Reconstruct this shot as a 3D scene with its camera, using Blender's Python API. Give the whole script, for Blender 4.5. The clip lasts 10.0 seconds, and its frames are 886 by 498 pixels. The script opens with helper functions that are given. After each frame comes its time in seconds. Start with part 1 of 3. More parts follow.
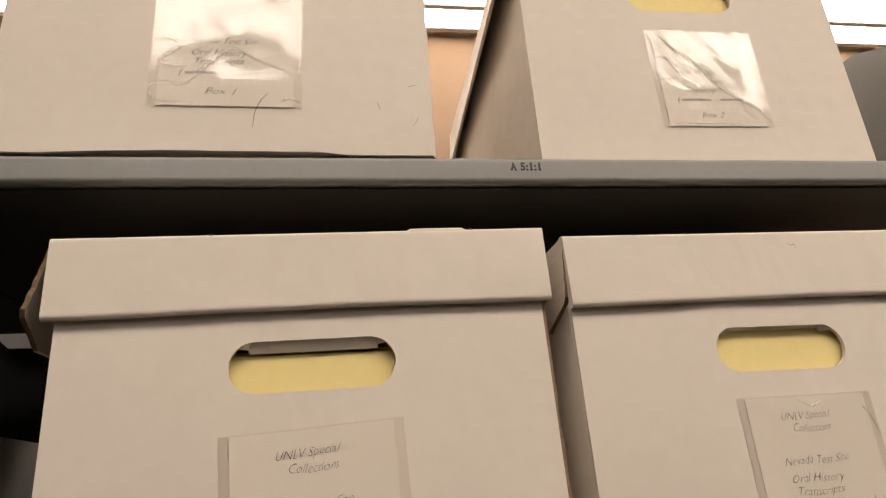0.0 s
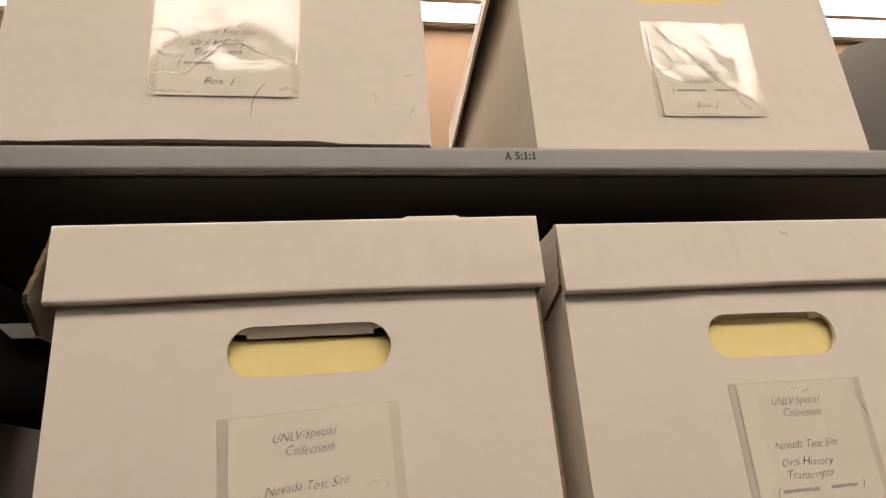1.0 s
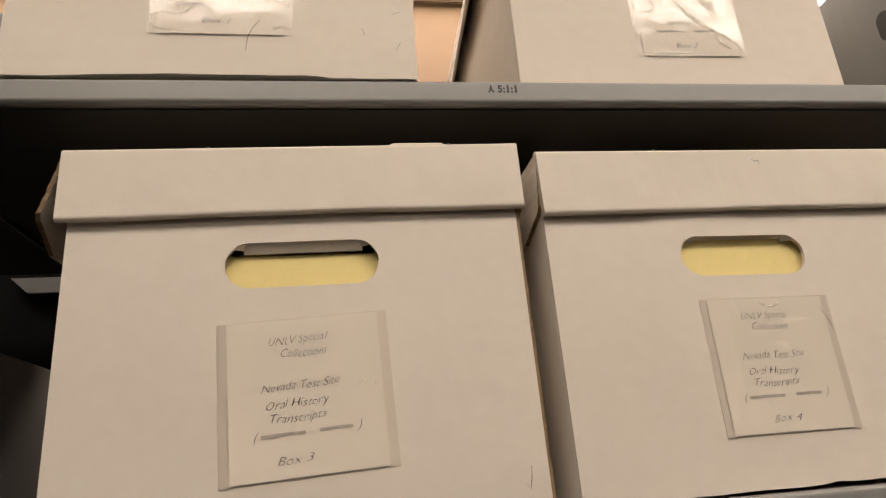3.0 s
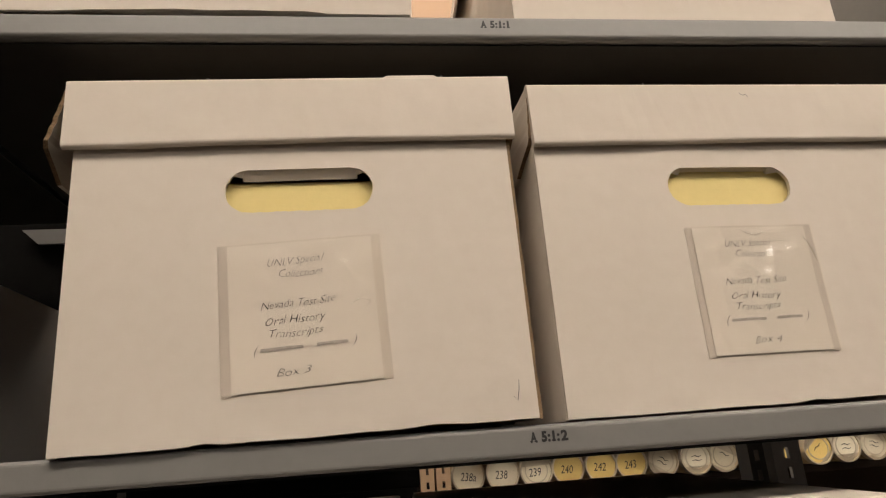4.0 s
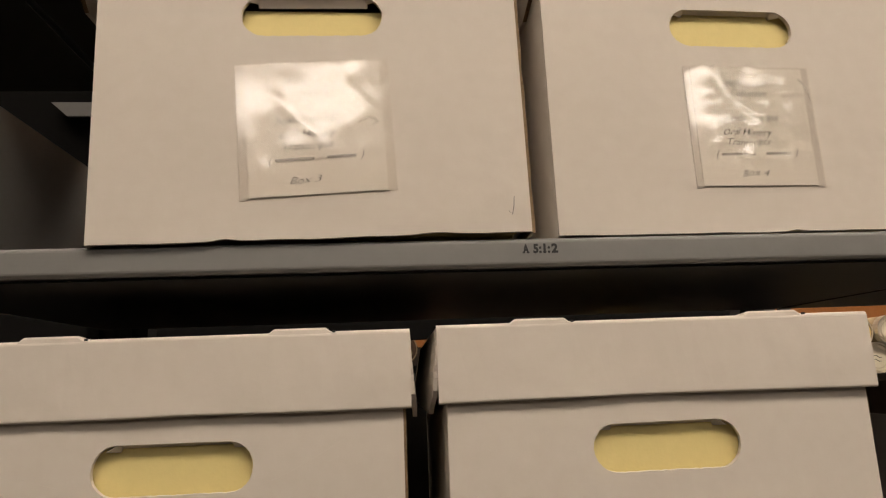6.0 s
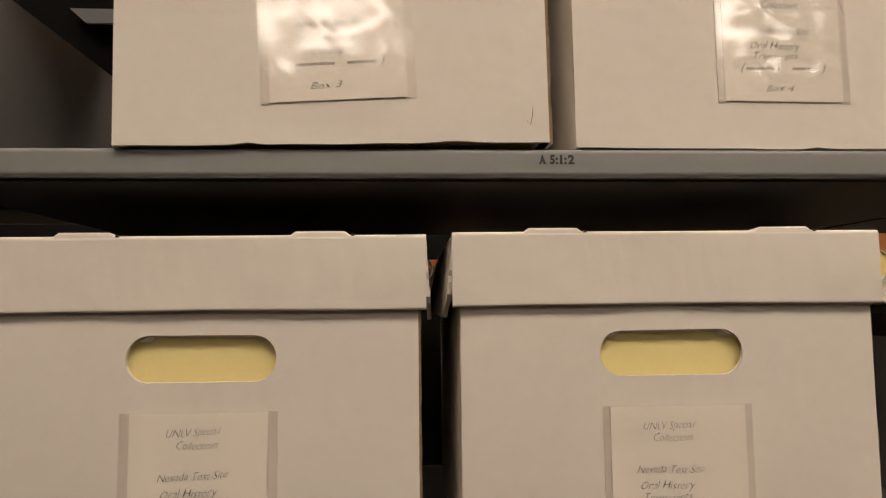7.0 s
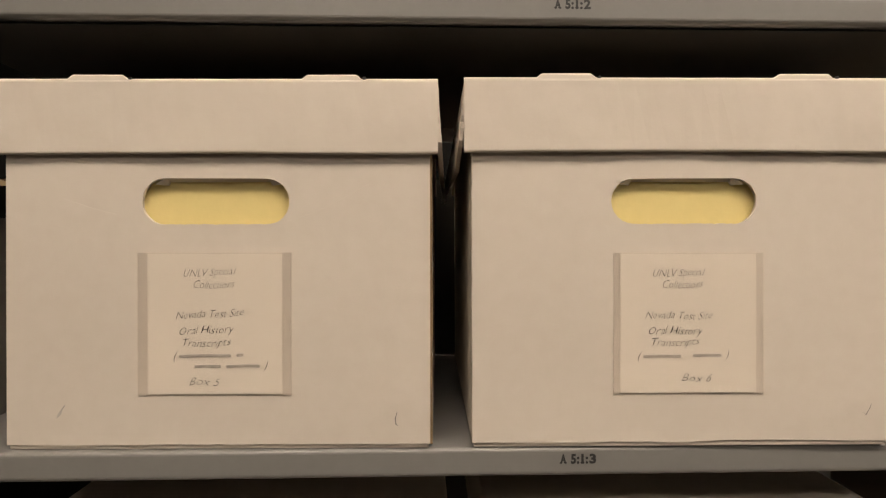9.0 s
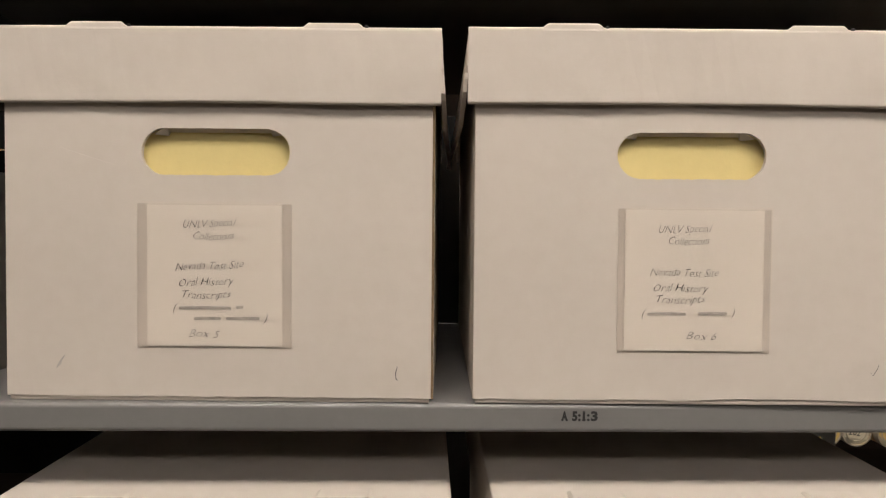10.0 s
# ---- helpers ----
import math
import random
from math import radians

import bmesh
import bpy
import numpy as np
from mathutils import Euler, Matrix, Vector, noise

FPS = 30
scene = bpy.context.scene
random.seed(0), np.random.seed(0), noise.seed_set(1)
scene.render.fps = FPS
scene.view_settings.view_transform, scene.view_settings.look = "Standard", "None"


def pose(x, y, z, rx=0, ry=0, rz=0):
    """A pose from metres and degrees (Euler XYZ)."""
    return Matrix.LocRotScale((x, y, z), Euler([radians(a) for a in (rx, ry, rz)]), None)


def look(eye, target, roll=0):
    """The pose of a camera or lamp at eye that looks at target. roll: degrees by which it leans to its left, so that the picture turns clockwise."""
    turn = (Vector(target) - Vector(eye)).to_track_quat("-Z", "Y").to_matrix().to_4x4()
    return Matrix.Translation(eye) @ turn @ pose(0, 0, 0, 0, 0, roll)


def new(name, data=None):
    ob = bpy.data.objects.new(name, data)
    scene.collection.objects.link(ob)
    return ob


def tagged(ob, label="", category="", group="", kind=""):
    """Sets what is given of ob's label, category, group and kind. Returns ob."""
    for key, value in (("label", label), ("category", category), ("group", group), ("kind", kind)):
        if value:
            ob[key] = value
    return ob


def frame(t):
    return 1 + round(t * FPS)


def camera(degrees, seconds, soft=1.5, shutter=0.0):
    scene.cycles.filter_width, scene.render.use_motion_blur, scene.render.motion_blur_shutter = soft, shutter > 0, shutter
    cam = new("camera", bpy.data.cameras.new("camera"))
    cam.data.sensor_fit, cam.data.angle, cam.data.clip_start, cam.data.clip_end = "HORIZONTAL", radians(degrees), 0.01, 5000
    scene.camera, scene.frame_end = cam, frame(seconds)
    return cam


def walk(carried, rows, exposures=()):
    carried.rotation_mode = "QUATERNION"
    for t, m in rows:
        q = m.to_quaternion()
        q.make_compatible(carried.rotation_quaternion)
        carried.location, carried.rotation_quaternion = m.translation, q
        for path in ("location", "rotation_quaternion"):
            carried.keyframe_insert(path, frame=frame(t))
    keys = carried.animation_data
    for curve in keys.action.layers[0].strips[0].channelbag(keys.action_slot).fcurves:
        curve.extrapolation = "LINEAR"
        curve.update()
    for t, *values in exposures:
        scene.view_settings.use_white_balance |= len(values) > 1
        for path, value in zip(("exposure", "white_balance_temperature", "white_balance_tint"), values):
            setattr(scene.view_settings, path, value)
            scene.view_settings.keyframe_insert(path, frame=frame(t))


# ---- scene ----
cam = camera(69.5, 10.0, soft=1.2)
PATH = [
    (0, (-0.055, -0.418, 1.625), (0.256, 1.432, 2.317), -4.3),
    (0.5, (-0.051, -0.42, 1.622), (0.251, 1.434, 2.306), -4.3),
    (1, (-0.051, -0.423, 1.617), (0.252, 1.433, 2.296), -4.2),
    (1.5, (-0.048, -0.426, 1.61), (0.247, 1.432, 2.29), -4.2),
    (2, (-0.043, -0.425, 1.594), (0.244, 1.432, 2.28), -4.1),
    (3.5, (-0.035, -0.439, 1.542), (0.227, 1.446, 2.159), -4.5),
    (4, (-0.03, -0.44, 1.521), (0.215, 1.458, 2.101), -4.2),
    (4.5, (-0.026, -0.445, 1.505), (0.196, 1.472, 2.032), -3.4),
    (5, (-0.021, -0.448, 1.479), (0.169, 1.478, 1.984), -2.9),
    (5.5, (-0.021, -0.45, 1.456), (0.166, 1.487, 1.916), -2.7),
    (5.7, (-0.022, -0.449, 1.444), (0.164, 1.493, 1.883), -2.6),
    (7, (-0.023, -0.459, 1.418), (0.097, 1.531, 1.577), -0.6),
    (7.5, (-0.026, -0.456, 1.398), (0.079, 1.539, 1.498), -0.2),
    (8, (-0.029, -0.455, 1.384), (0.067, 1.542, 1.418), 0.1),
    (8.5, (-0.024, -0.457, 1.367), (0.054, 1.542, 1.367), -0.2),
    (9, (-0.019, -0.457, 1.345), (0.046, 1.542, 1.342), -0.1),
    (9.5, (-0.016, -0.455, 1.336), (0.041, 1.544, 1.298), 0.2),
    (10, (-0.015, -0.451, 1.324), (0.027, 1.548, 1.269), 0.5),
]
walk(cam, [(t, look(eye, target, roll)) for t, eye, target, roll in PATH],
     exposures=[(0.0, 0.44, 6600, 11), (4.0, 0.44, 6600, 10), (5.5, 0.34, 6650, 10), (7.0, 0.41, 6800, 11), (8.0, 0.34, 6900, 13),
                (8.5, 0.58, 6900, 12), (9.5, 0.74, 6800, 10), (10.0, 0.77, 6150, 10)])

# ---- light ----
world = bpy.data.worlds.new("world")
scene.world = world
world.use_nodes = True
world.node_tree.nodes["Background"].inputs[0].default_value = (1.0, 0.93, 0.84, 1)
world.node_tree.nodes["Background"].inputs[1].default_value = 0.004
LAMP_POWER = 8.5

# ---- materials ----


def material(name, base, rough=0.7, metal=0.0, noise_scale=40.0, vary=0.08, bump=0.0, bump_scale=400.0, tint=None, stain=0.0, per_object=0.0):
    """A painted or paper surface: base colour with variation at two scales and fine relief."""
    m = bpy.data.materials.new(name)
    m.use_nodes = True
    n, l = m.node_tree.nodes, m.node_tree.links
    b = n["Principled BSDF"]
    b.inputs["Roughness"].default_value = rough
    b.inputs["Metallic"].default_value = metal
    co = n.new("ShaderNodeTexCoord")
    big = n.new("ShaderNodeTexNoise")
    big.inputs["Scale"].default_value = noise_scale * 0.25
    big.inputs["Detail"].default_value = 3
    small = n.new("ShaderNodeTexNoise")
    small.inputs["Scale"].default_value = noise_scale * 6
    small.inputs["Detail"].default_value = 4
    for t in (big, small):
        l.new(co.outputs["Object"], t.inputs["Vector"])
    add = n.new("ShaderNodeMath")
    add.operation = "MULTIPLY_ADD"
    add.inputs[1].default_value = 0.6
    l.new(big.outputs["Fac"], add.inputs[0])
    half = n.new("ShaderNodeMath")
    half.operation = "MULTIPLY"
    half.inputs[1].default_value = 0.4
    l.new(small.outputs["Fac"], half.inputs[0])
    l.new(half.outputs[0], add.inputs[2])
    ramp = n.new("ShaderNodeValToRGB")
    lo = [c * (1 - vary) for c in base]
    hi = [min(1, c * (1 + vary)) for c in base]
    if tint:
        lo = [a * t for a, t in zip(lo, tint)]
    ramp.color_ramp.elements[0].position, ramp.color_ramp.elements[0].color = 0.3, (*lo, 1)
    ramp.color_ramp.elements[1].position, ramp.color_ramp.elements[1].color = 0.7, (*hi, 1)
    l.new(add.outputs[0], ramp.inputs[0])
    last = ramp.outputs[0]
    if stain:
        spots = n.new("ShaderNodeTexNoise")
        spots.inputs["Scale"].default_value = noise_scale * 0.9
        spots.inputs["Detail"].default_value = 6
        spots.inputs["Roughness"].default_value = 0.7
        l.new(co.outputs["Object"], spots.inputs["Vector"])
        cut = n.new("ShaderNodeValToRGB")
        cut.color_ramp.elements[0].position, cut.color_ramp.elements[0].color = 0.62, (1, 1, 1, 1)
        cut.color_ramp.elements[1].position, cut.color_ramp.elements[1].color = 0.80, (1 - stain, 1 - stain * 1.1, 1 - stain * 1.3, 1)
        l.new(spots.outputs["Fac"], cut.inputs[0])
        mul = n.new("ShaderNodeMix")
        mul.data_type, mul.blend_type = "RGBA", "MULTIPLY"
        mul.inputs["Factor"].default_value = 1
        l.new(last, mul.inputs[6])
        l.new(cut.outputs[0], mul.inputs[7])
        last = mul.outputs[2]
    if per_object:
        info = n.new("ShaderNodeObjectInfo")
        rng = n.new("ShaderNodeMapRange")
        rng.inputs[3].default_value, rng.inputs[4].default_value = 1 - per_object, 1 + per_object * 0.3
        l.new(info.outputs["Random"], rng.inputs[0])
        mul = n.new("ShaderNodeMix")
        mul.data_type, mul.blend_type = "RGBA", "MULTIPLY"
        mul.inputs["Factor"].default_value = 1
        l.new(last, mul.inputs[6])
        l.new(rng.outputs[0], mul.inputs[7])
        last = mul.outputs[2]
    l.new(last, b.inputs["Base Color"])
    if bump:
        tex = n.new("ShaderNodeTexNoise")
        tex.inputs["Scale"].default_value = bump_scale
        tex.inputs["Detail"].default_value = 3
        l.new(co.outputs["Object"], tex.inputs["Vector"])
        bp = n.new("ShaderNodeBump")
        bp.inputs["Strength"].default_value = bump
        bp.inputs["Distance"].default_value = 0.001
        l.new(tex.outputs["Fac"], bp.inputs["Height"])
        l.new(bp.outputs[0], b.inputs["Normal"])
    return m


def corrugated():
    """Raw cut edge of corrugated board: brown paper with the dark mouths of the flutes."""
    m = material("raw_board_edge", (0.24, 0.16, 0.085), 0.9, vary=0.25, noise_scale=300)
    n, l = m.node_tree.nodes, m.node_tree.links
    b = n["Principled BSDF"]
    co = n.new("ShaderNodeTexCoord")
    wave = n.new("ShaderNodeTexWave")
    wave.bands_direction = "Z"
    wave.inputs["Scale"].default_value = 150
    wave.inputs["Distortion"].default_value = 14.0
    wave.inputs["Detail"].default_value = 4
    wave.inputs["Detail Scale"].default_value = 3
    l.new(co.outputs["Object"], wave.inputs["Vector"])
    ramp = n.new("ShaderNodeValToRGB")
    ramp.color_ramp.elements[0].position, ramp.color_ramp.elements[0].color = 0.05, (0.55, 0.52, 0.5, 1)
    ramp.color_ramp.elements[1].position, ramp.color_ramp.elements[1].color = 0.5, (1, 1, 1, 1)
    l.new(wave.outputs["Fac"], ramp.inputs[0])
    old = b.inputs["Base Color"].links[0].from_socket
    mul = n.new("ShaderNodeMix")
    mul.data_type, mul.blend_type = "RGBA", "MULTIPLY"
    mul.inputs["Factor"].default_value = 1
    l.new(old, mul.inputs[6])
    l.new(ramp.outputs[0], mul.inputs[7])
    l.new(mul.outputs[2], b.inputs["Base Color"])
    return m


def clear_plastic(name="clear_plastic", shine=1.35, rough=0.15):
    """Thin clear sleeve: lets the paper show and mirrors the lamps in its waves."""
    m = bpy.data.materials.new(name)
    m.use_nodes = True
    n, l = m.node_tree.nodes, m.node_tree.links
    n.remove(n["Principled BSDF"])
    clear = n.new("ShaderNodeBsdfTransparent")
    clear.inputs[0].default_value = (0.95, 0.94, 0.92, 1)
    gloss = n.new("ShaderNodeBsdfGlossy")
    gloss.inputs["Roughness"].default_value = rough
    fres = n.new("ShaderNodeFresnel")
    fres.inputs[0].default_value = 1.55
    co = n.new("ShaderNodeTexCoord")
    tex = n.new("ShaderNodeTexNoise")
    tex.inputs["Scale"].default_value = 22
    tex.inputs["Detail"].default_value = 1.5
    tex.inputs["Distortion"].default_value = 0.8
    l.new(co.outputs["Object"], tex.inputs["Vector"])
    bp = n.new("ShaderNodeBump")
    bp.inputs["Strength"].default_value = 0.06
    bp.inputs["Distance"].default_value = 0.004
    l.new(tex.outputs["Fac"], bp.inputs["Height"])
    for s in (gloss, fres):
        l.new(bp.outputs[0], s.inputs["Normal"])
    gain = n.new("ShaderNodeMath")
    gain.operation = "MULTIPLY"
    gain.inputs[1].default_value = shine
    l.new(fres.outputs[0], gain.inputs[0])
    mix = n.new("ShaderNodeMixShader")
    l.new(gain.outputs[0], mix.inputs[0])
    l.new(clear.outputs[0], mix.inputs[1])
    l.new(gloss.outputs[0], mix.inputs[2])
    l.new(mix.outputs[0], n["Material Output"].inputs[0])
    return m


def glowing(name, color, strength):
    m = bpy.data.materials.new(name)
    m.use_nodes = True
    b = m.node_tree.nodes["Principled BSDF"]
    b.inputs["Base Color"].default_value = (0.8, 0.8, 0.78, 1)
    b.inputs["Emission Color"].default_value = (*color, 1)
    b.inputs["Emission Strength"].default_value = strength
    return m


BOARD = material("white_board", (0.64, 0.58, 0.505), 0.75, noise_scale=14, vary=0.035, bump=0.03, bump_scale=350, tint=(1.0, 0.985, 0.965), stain=0.05)
BOARD.node_tree.nodes["Principled BSDF"].inputs["Specular IOR Level"].default_value = 0.25


def dented(m, scale, depth):
    """Adds broad soft dents under the fine grain of a board."""
    n, l = m.node_tree.nodes, m.node_tree.links
    b = n["Principled BSDF"]
    co = n.new("ShaderNodeTexCoord")
    tex = n.new("ShaderNodeTexNoise")
    tex.inputs["Scale"].default_value = scale
    tex.inputs["Detail"].default_value = 2.5
    l.new(co.outputs["Object"], tex.inputs["Vector"])
    bp = n.new("ShaderNodeBump")
    bp.inputs["Strength"].default_value = 1.0
    bp.inputs["Distance"].default_value = depth
    l.new(tex.outputs["Fac"], bp.inputs["Height"])
    l.new(b.inputs["Normal"].links[0].from_socket, bp.inputs["Normal"])
    l.new(bp.outputs[0], b.inputs["Normal"])


dented(BOARD, 11, 0.0045)
RAW = corrugated()
MANILA = material("manila_card", (0.74, 0.61, 0.26), 0.8, noise_scale=20, vary=0.05, bump=0.1)
PAPER = material("label_paper", (0.70, 0.645, 0.57), 0.85, noise_scale=45, vary=0.05, stain=0.06)
TAPE = material("adhesive_strip", (0.575, 0.515, 0.445), 0.5, noise_scale=60, vary=0.10)
PENCIL = material("pencil", (0.115, 0.107, 0.10), 0.6, noise_scale=900, vary=0.3)
FAINT = material("faint_pencil", (0.40, 0.37, 0.33), 0.7, noise_scale=900, vary=0.3)
# black for lettering, and for the shade of small slots
INK_AND_SHADE = material("black_ink_and_shade", (0.02, 0.02, 0.02), 0.5, noise_scale=500, vary=0.2)
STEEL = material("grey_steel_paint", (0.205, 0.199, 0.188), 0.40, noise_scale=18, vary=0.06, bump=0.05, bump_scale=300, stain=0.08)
# steel with shade put into its colour
SHADED_STEEL = material("shaded_steel", (0.022, 0.021, 0.020), 0.5, noise_scale=18, vary=0.1, stain=0.08)
# shade under the shelves, put into a near-black colour
UNDER_SHADE = material("under_shelf_shade", (0.034, 0.031, 0.027), 0.45, noise_scale=18, vary=0.1, stain=0.08)
UNDER_SHADE.node_tree.nodes["Principled BSDF"].inputs["Specular IOR Level"].default_value = 0.12
# near-black that stands for deep shade on panels, posts and rack
DEEP_SHADE = material("deep_shade_black", (0.008, 0.0075, 0.007), 0.8, noise_scale=14, vary=0.15, stain=0.1)
DEEP_SHADE.node_tree.nodes["Principled BSDF"].inputs["Specular IOR Level"].default_value = 0.1
TAN_STEEL = material("tan_steel_paint", (0.52, 0.36, 0.22), 0.5, noise_scale=20, vary=0.08, stain=0.1)
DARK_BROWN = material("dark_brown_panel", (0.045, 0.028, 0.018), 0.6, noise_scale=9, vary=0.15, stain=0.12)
ORANGE = material("orange_brown_panel", (0.50, 0.20, 0.06), 0.6, noise_scale=9, vary=0.15, stain=0.12)
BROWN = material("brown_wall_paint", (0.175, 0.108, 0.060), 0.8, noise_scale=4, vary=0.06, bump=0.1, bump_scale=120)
TUBE = material("tube_board", (0.55, 0.42, 0.24), 0.75, noise_scale=30, vary=0.12, per_object=0.35)
CAP = material("tube_cap_metal", (0.60, 0.53, 0.40), 0.42, metal=0.55, noise_scale=40, vary=0.10)
CAP_WHITE = material("tube_cap_white", (0.76, 0.69, 0.54), 0.5, noise_scale=40, vary=0.08)
TAG_WHITE = material("tube_tag_white", (0.78, 0.71, 0.54), 0.6, noise_scale=60, vary=0.10, stain=0.35, per_object=0.15)
TAG_YELLOW = material("tube_tag_yellow", (0.76, 0.57, 0.20), 0.6, noise_scale=60, vary=0.14, stain=0.35, per_object=0.2)
TAG_BEIGE = material("tube_tag_beige", (0.42, 0.32, 0.18), 0.6, noise_scale=60, vary=0.2, stain=0.5, per_object=0.4)
WRAP = material("wrapping_paper", (0.17, 0.11, 0.075), 0.25, noise_scale=50, vary=0.25, stain=0.4, per_object=0.4)
RED_INK = material("red_ink", (0.40, 0.07, 0.04), 0.6, noise_scale=400, vary=0.2)
CEIL = material("ceiling_tile", (0.80, 0.78, 0.74), 0.9, noise_scale=30, vary=0.05, bump=0.3, bump_scale=200)
GRID = material("ceiling_grid", (0.62, 0.60, 0.56), 0.5, noise_scale=20, vary=0.05)
# colours of the unseen walls and floor, lowered to limit bounce light
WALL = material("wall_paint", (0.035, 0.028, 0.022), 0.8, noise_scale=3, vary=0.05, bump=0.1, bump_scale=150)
FLOOR = material("vinyl_floor", (0.028, 0.023, 0.018), 0.5, noise_scale=5, vary=0.12, stain=0.1)
SLEEVE = clear_plastic()
STIFF_SLEEVE = clear_plastic("stiff_clear_plastic", 2.2, 0.13)
CREASE = clear_plastic("folded_plastic", 3.5, 0.07)
LAMP = glowing("lamp_diffuser", (1.0, 0.875, 0.765), LAMP_POWER)

# ---- helpers of this scene ----


def mesh_of(bm, name, *mats):
    me = bpy.data.meshes.new(name)
    bm.to_mesh(me)
    bm.free()
    for m in mats:
        me.materials.append(m)
    return me


def part(name, bm, mat, parent=None, label=""):
    """Links a bmesh (or a mesh) as one object under a thing or a part."""
    if isinstance(bm, bmesh.types.BMesh):
        mats = mat if isinstance(mat, (list, tuple)) else [mat]
        me = mesh_of(bm, name, *mats)
    else:
        me = bm
    ob = new(name, me)
    if parent is not None:
        ob.parent = parent
    return tagged(ob, label)


def thing(name, m, label, category, group="", kind=""):
    ob = new(name)
    ob.empty_display_size = 0.05
    ob.matrix_basis = m
    return tagged(ob, label, category, group, kind)


def block(lo, hi, bevel=0.0, bm=None):
    """A box from corner to corner, with rounded edges."""
    bm = bm or bmesh.new()
    got = bmesh.ops.create_cube(bm, size=1)["verts"]
    for v in got:
        for k in range(3):
            v.co[k] = lo[k] if v.co[k] < 0 else hi[k]
    if bevel:
        edges = list({e for v in got for e in v.link_edges})
        bmesh.ops.bevel(bm, geom=edges, offset=bevel, segments=2, profile=0.5, affect="EDGES")
    return bm


def swept(profile, xs, warp=None):
    """A closed profile of (y, z) run along x, with its ends capped. warp(x, y, z) bends it."""
    bm = bmesh.new()
    rings = []
    for x in xs:
        rings.append([bm.verts.new(warp(x, y, z) if warp else (x, y, z)) for y, z in profile])
    n = len(profile)
    for a, b in zip(rings, rings[1:]):
        for i in range(n):
            bm.faces.new((a[i], a[(i + 1) % n], b[(i + 1) % n], b[i]))
    bm.faces.new(rings[0])
    bm.faces.new(rings[-1])
    bmesh.ops.recalc_face_normals(bm, faces=bm.faces)
    return bm


def arc(cy, cz, r, a0, a1, n=5):
    return [(cy + r * math.cos(radians(a0 + (a1 - a0) * i / n)), cz + r * math.sin(radians(a0 + (a1 - a0) * i / n))) for i in range(n + 1)]


def sheet_with_hole(outer, hole, y0, thick):
    """An upright panel in x, z with an opening cut through it."""
    bm = bmesh.new()
    edges = []
    for loop in (outer, hole):
        vs = [bm.verts.new((x, y0, z)) for x, z in loop]
        edges += [bm.edges.new((a, b)) for a, b in zip(vs, vs[1:] + vs[:1])]
    bmesh.ops.triangle_fill(bm, use_beauty=True, use_dissolve=False, edges=edges)
    got = bmesh.ops.extrude_face_region(bm, geom=list(bm.faces))["geom"]
    for v in got:
        if isinstance(v, bmesh.types.BMVert):
            v.co.y += thick
    bmesh.ops.recalc_face_normals(bm, faces=bm.faces)
    return bm


def lettering(text, size, mat, name, slant=0.0, weight=0.0, width=0.0, wobble=0.0):
    """Flat letters in x, z that face -y, from the left end of their base line; width stretches the line to that length."""
    cu = bpy.data.curves.new(name, "FONT")
    cu.body, cu.size, cu.shear, cu.offset = text, size, slant, weight
    cu.resolution_u = 2
    tmp = bpy.data.objects.new(name, cu)
    scene.collection.objects.link(tmp)
    bpy.context.view_layer.update()
    me = bpy.data.meshes.new_from_object(tmp.evaluated_get(bpy.context.evaluated_depsgraph_get()))
    bpy.data.objects.remove(tmp)
    bpy.data.curves.remove(cu)
    xs = [v.co.x for v in me.vertices]
    span, left = max(xs) - min(xs), min(xs)
    k = width / span if width else 1.0
    me.transform(Matrix(((k, 0, 0, -left * k), (0, 0, 0, 0), (0, 1, 0, 0), (0, 0, 0, 1))))
    if wobble:
        ph = len(text) * 1.37 + size * 900 + ord(text[-1]) * 0.61
        for v in me.vertices:
            x, z = v.co.x, v.co.z
            v.co.z += wobble * (1.3 * noise.noise((x * 95 + ph, 0.3, 1.0)) + 0.9 * noise.noise((x * 330 + ph, z * 260, 2.0)))
            v.co.x += wobble * (1.2 * noise.noise((x * 210 + ph, z * 170, 5.0)) + 0.35 * (z / size - 0.3) * math.sin(x * 420 + ph))
    me.materials.clear()
    me.materials.append(mat)
    return me


def crease(points, radius):
    """A thin raised fold of film through points (x, z), rounded towards -y, smoothed along its run."""
    for _ in range(3):
        fine = [points[0]]
        for a, b in zip(points, points[1:]):
            fine += [(a[0] * 0.75 + b[0] * 0.25, a[1] * 0.75 + b[1] * 0.25), (a[0] * 0.25 + b[0] * 0.75, a[1] * 0.25 + b[1] * 0.75)]
        points = fine + [points[-1]]
    bm = bmesh.new()
    rows = []
    n = len(points) - 1
    for i, (x, z) in enumerate(points):
        a, b = points[max(i - 1, 0)], points[min(i + 1, n)]
        d = Vector((b[0] - a[0], b[1] - a[1])).normalized()
        r = radius * (0.25 + 0.75 * max(0.0, math.sin(math.pi * i / n)) ** 0.5) * (0.8 + 0.5 * noise.noise((x * 160, z * 160, 3.0)))
        rows.append([bm.verts.new((x - d.y * r * math.cos(q), -r * math.sin(q), z + d.x * r * math.cos(q))) for q in (0, 0.8, 1.57, 2.34, 3.14)])
    for a, b in zip(rows, rows[1:]):
        for k in range(4):
            bm.faces.new((a[k], a[k + 1], b[k + 1], b[k])).smooth = True
    return bm


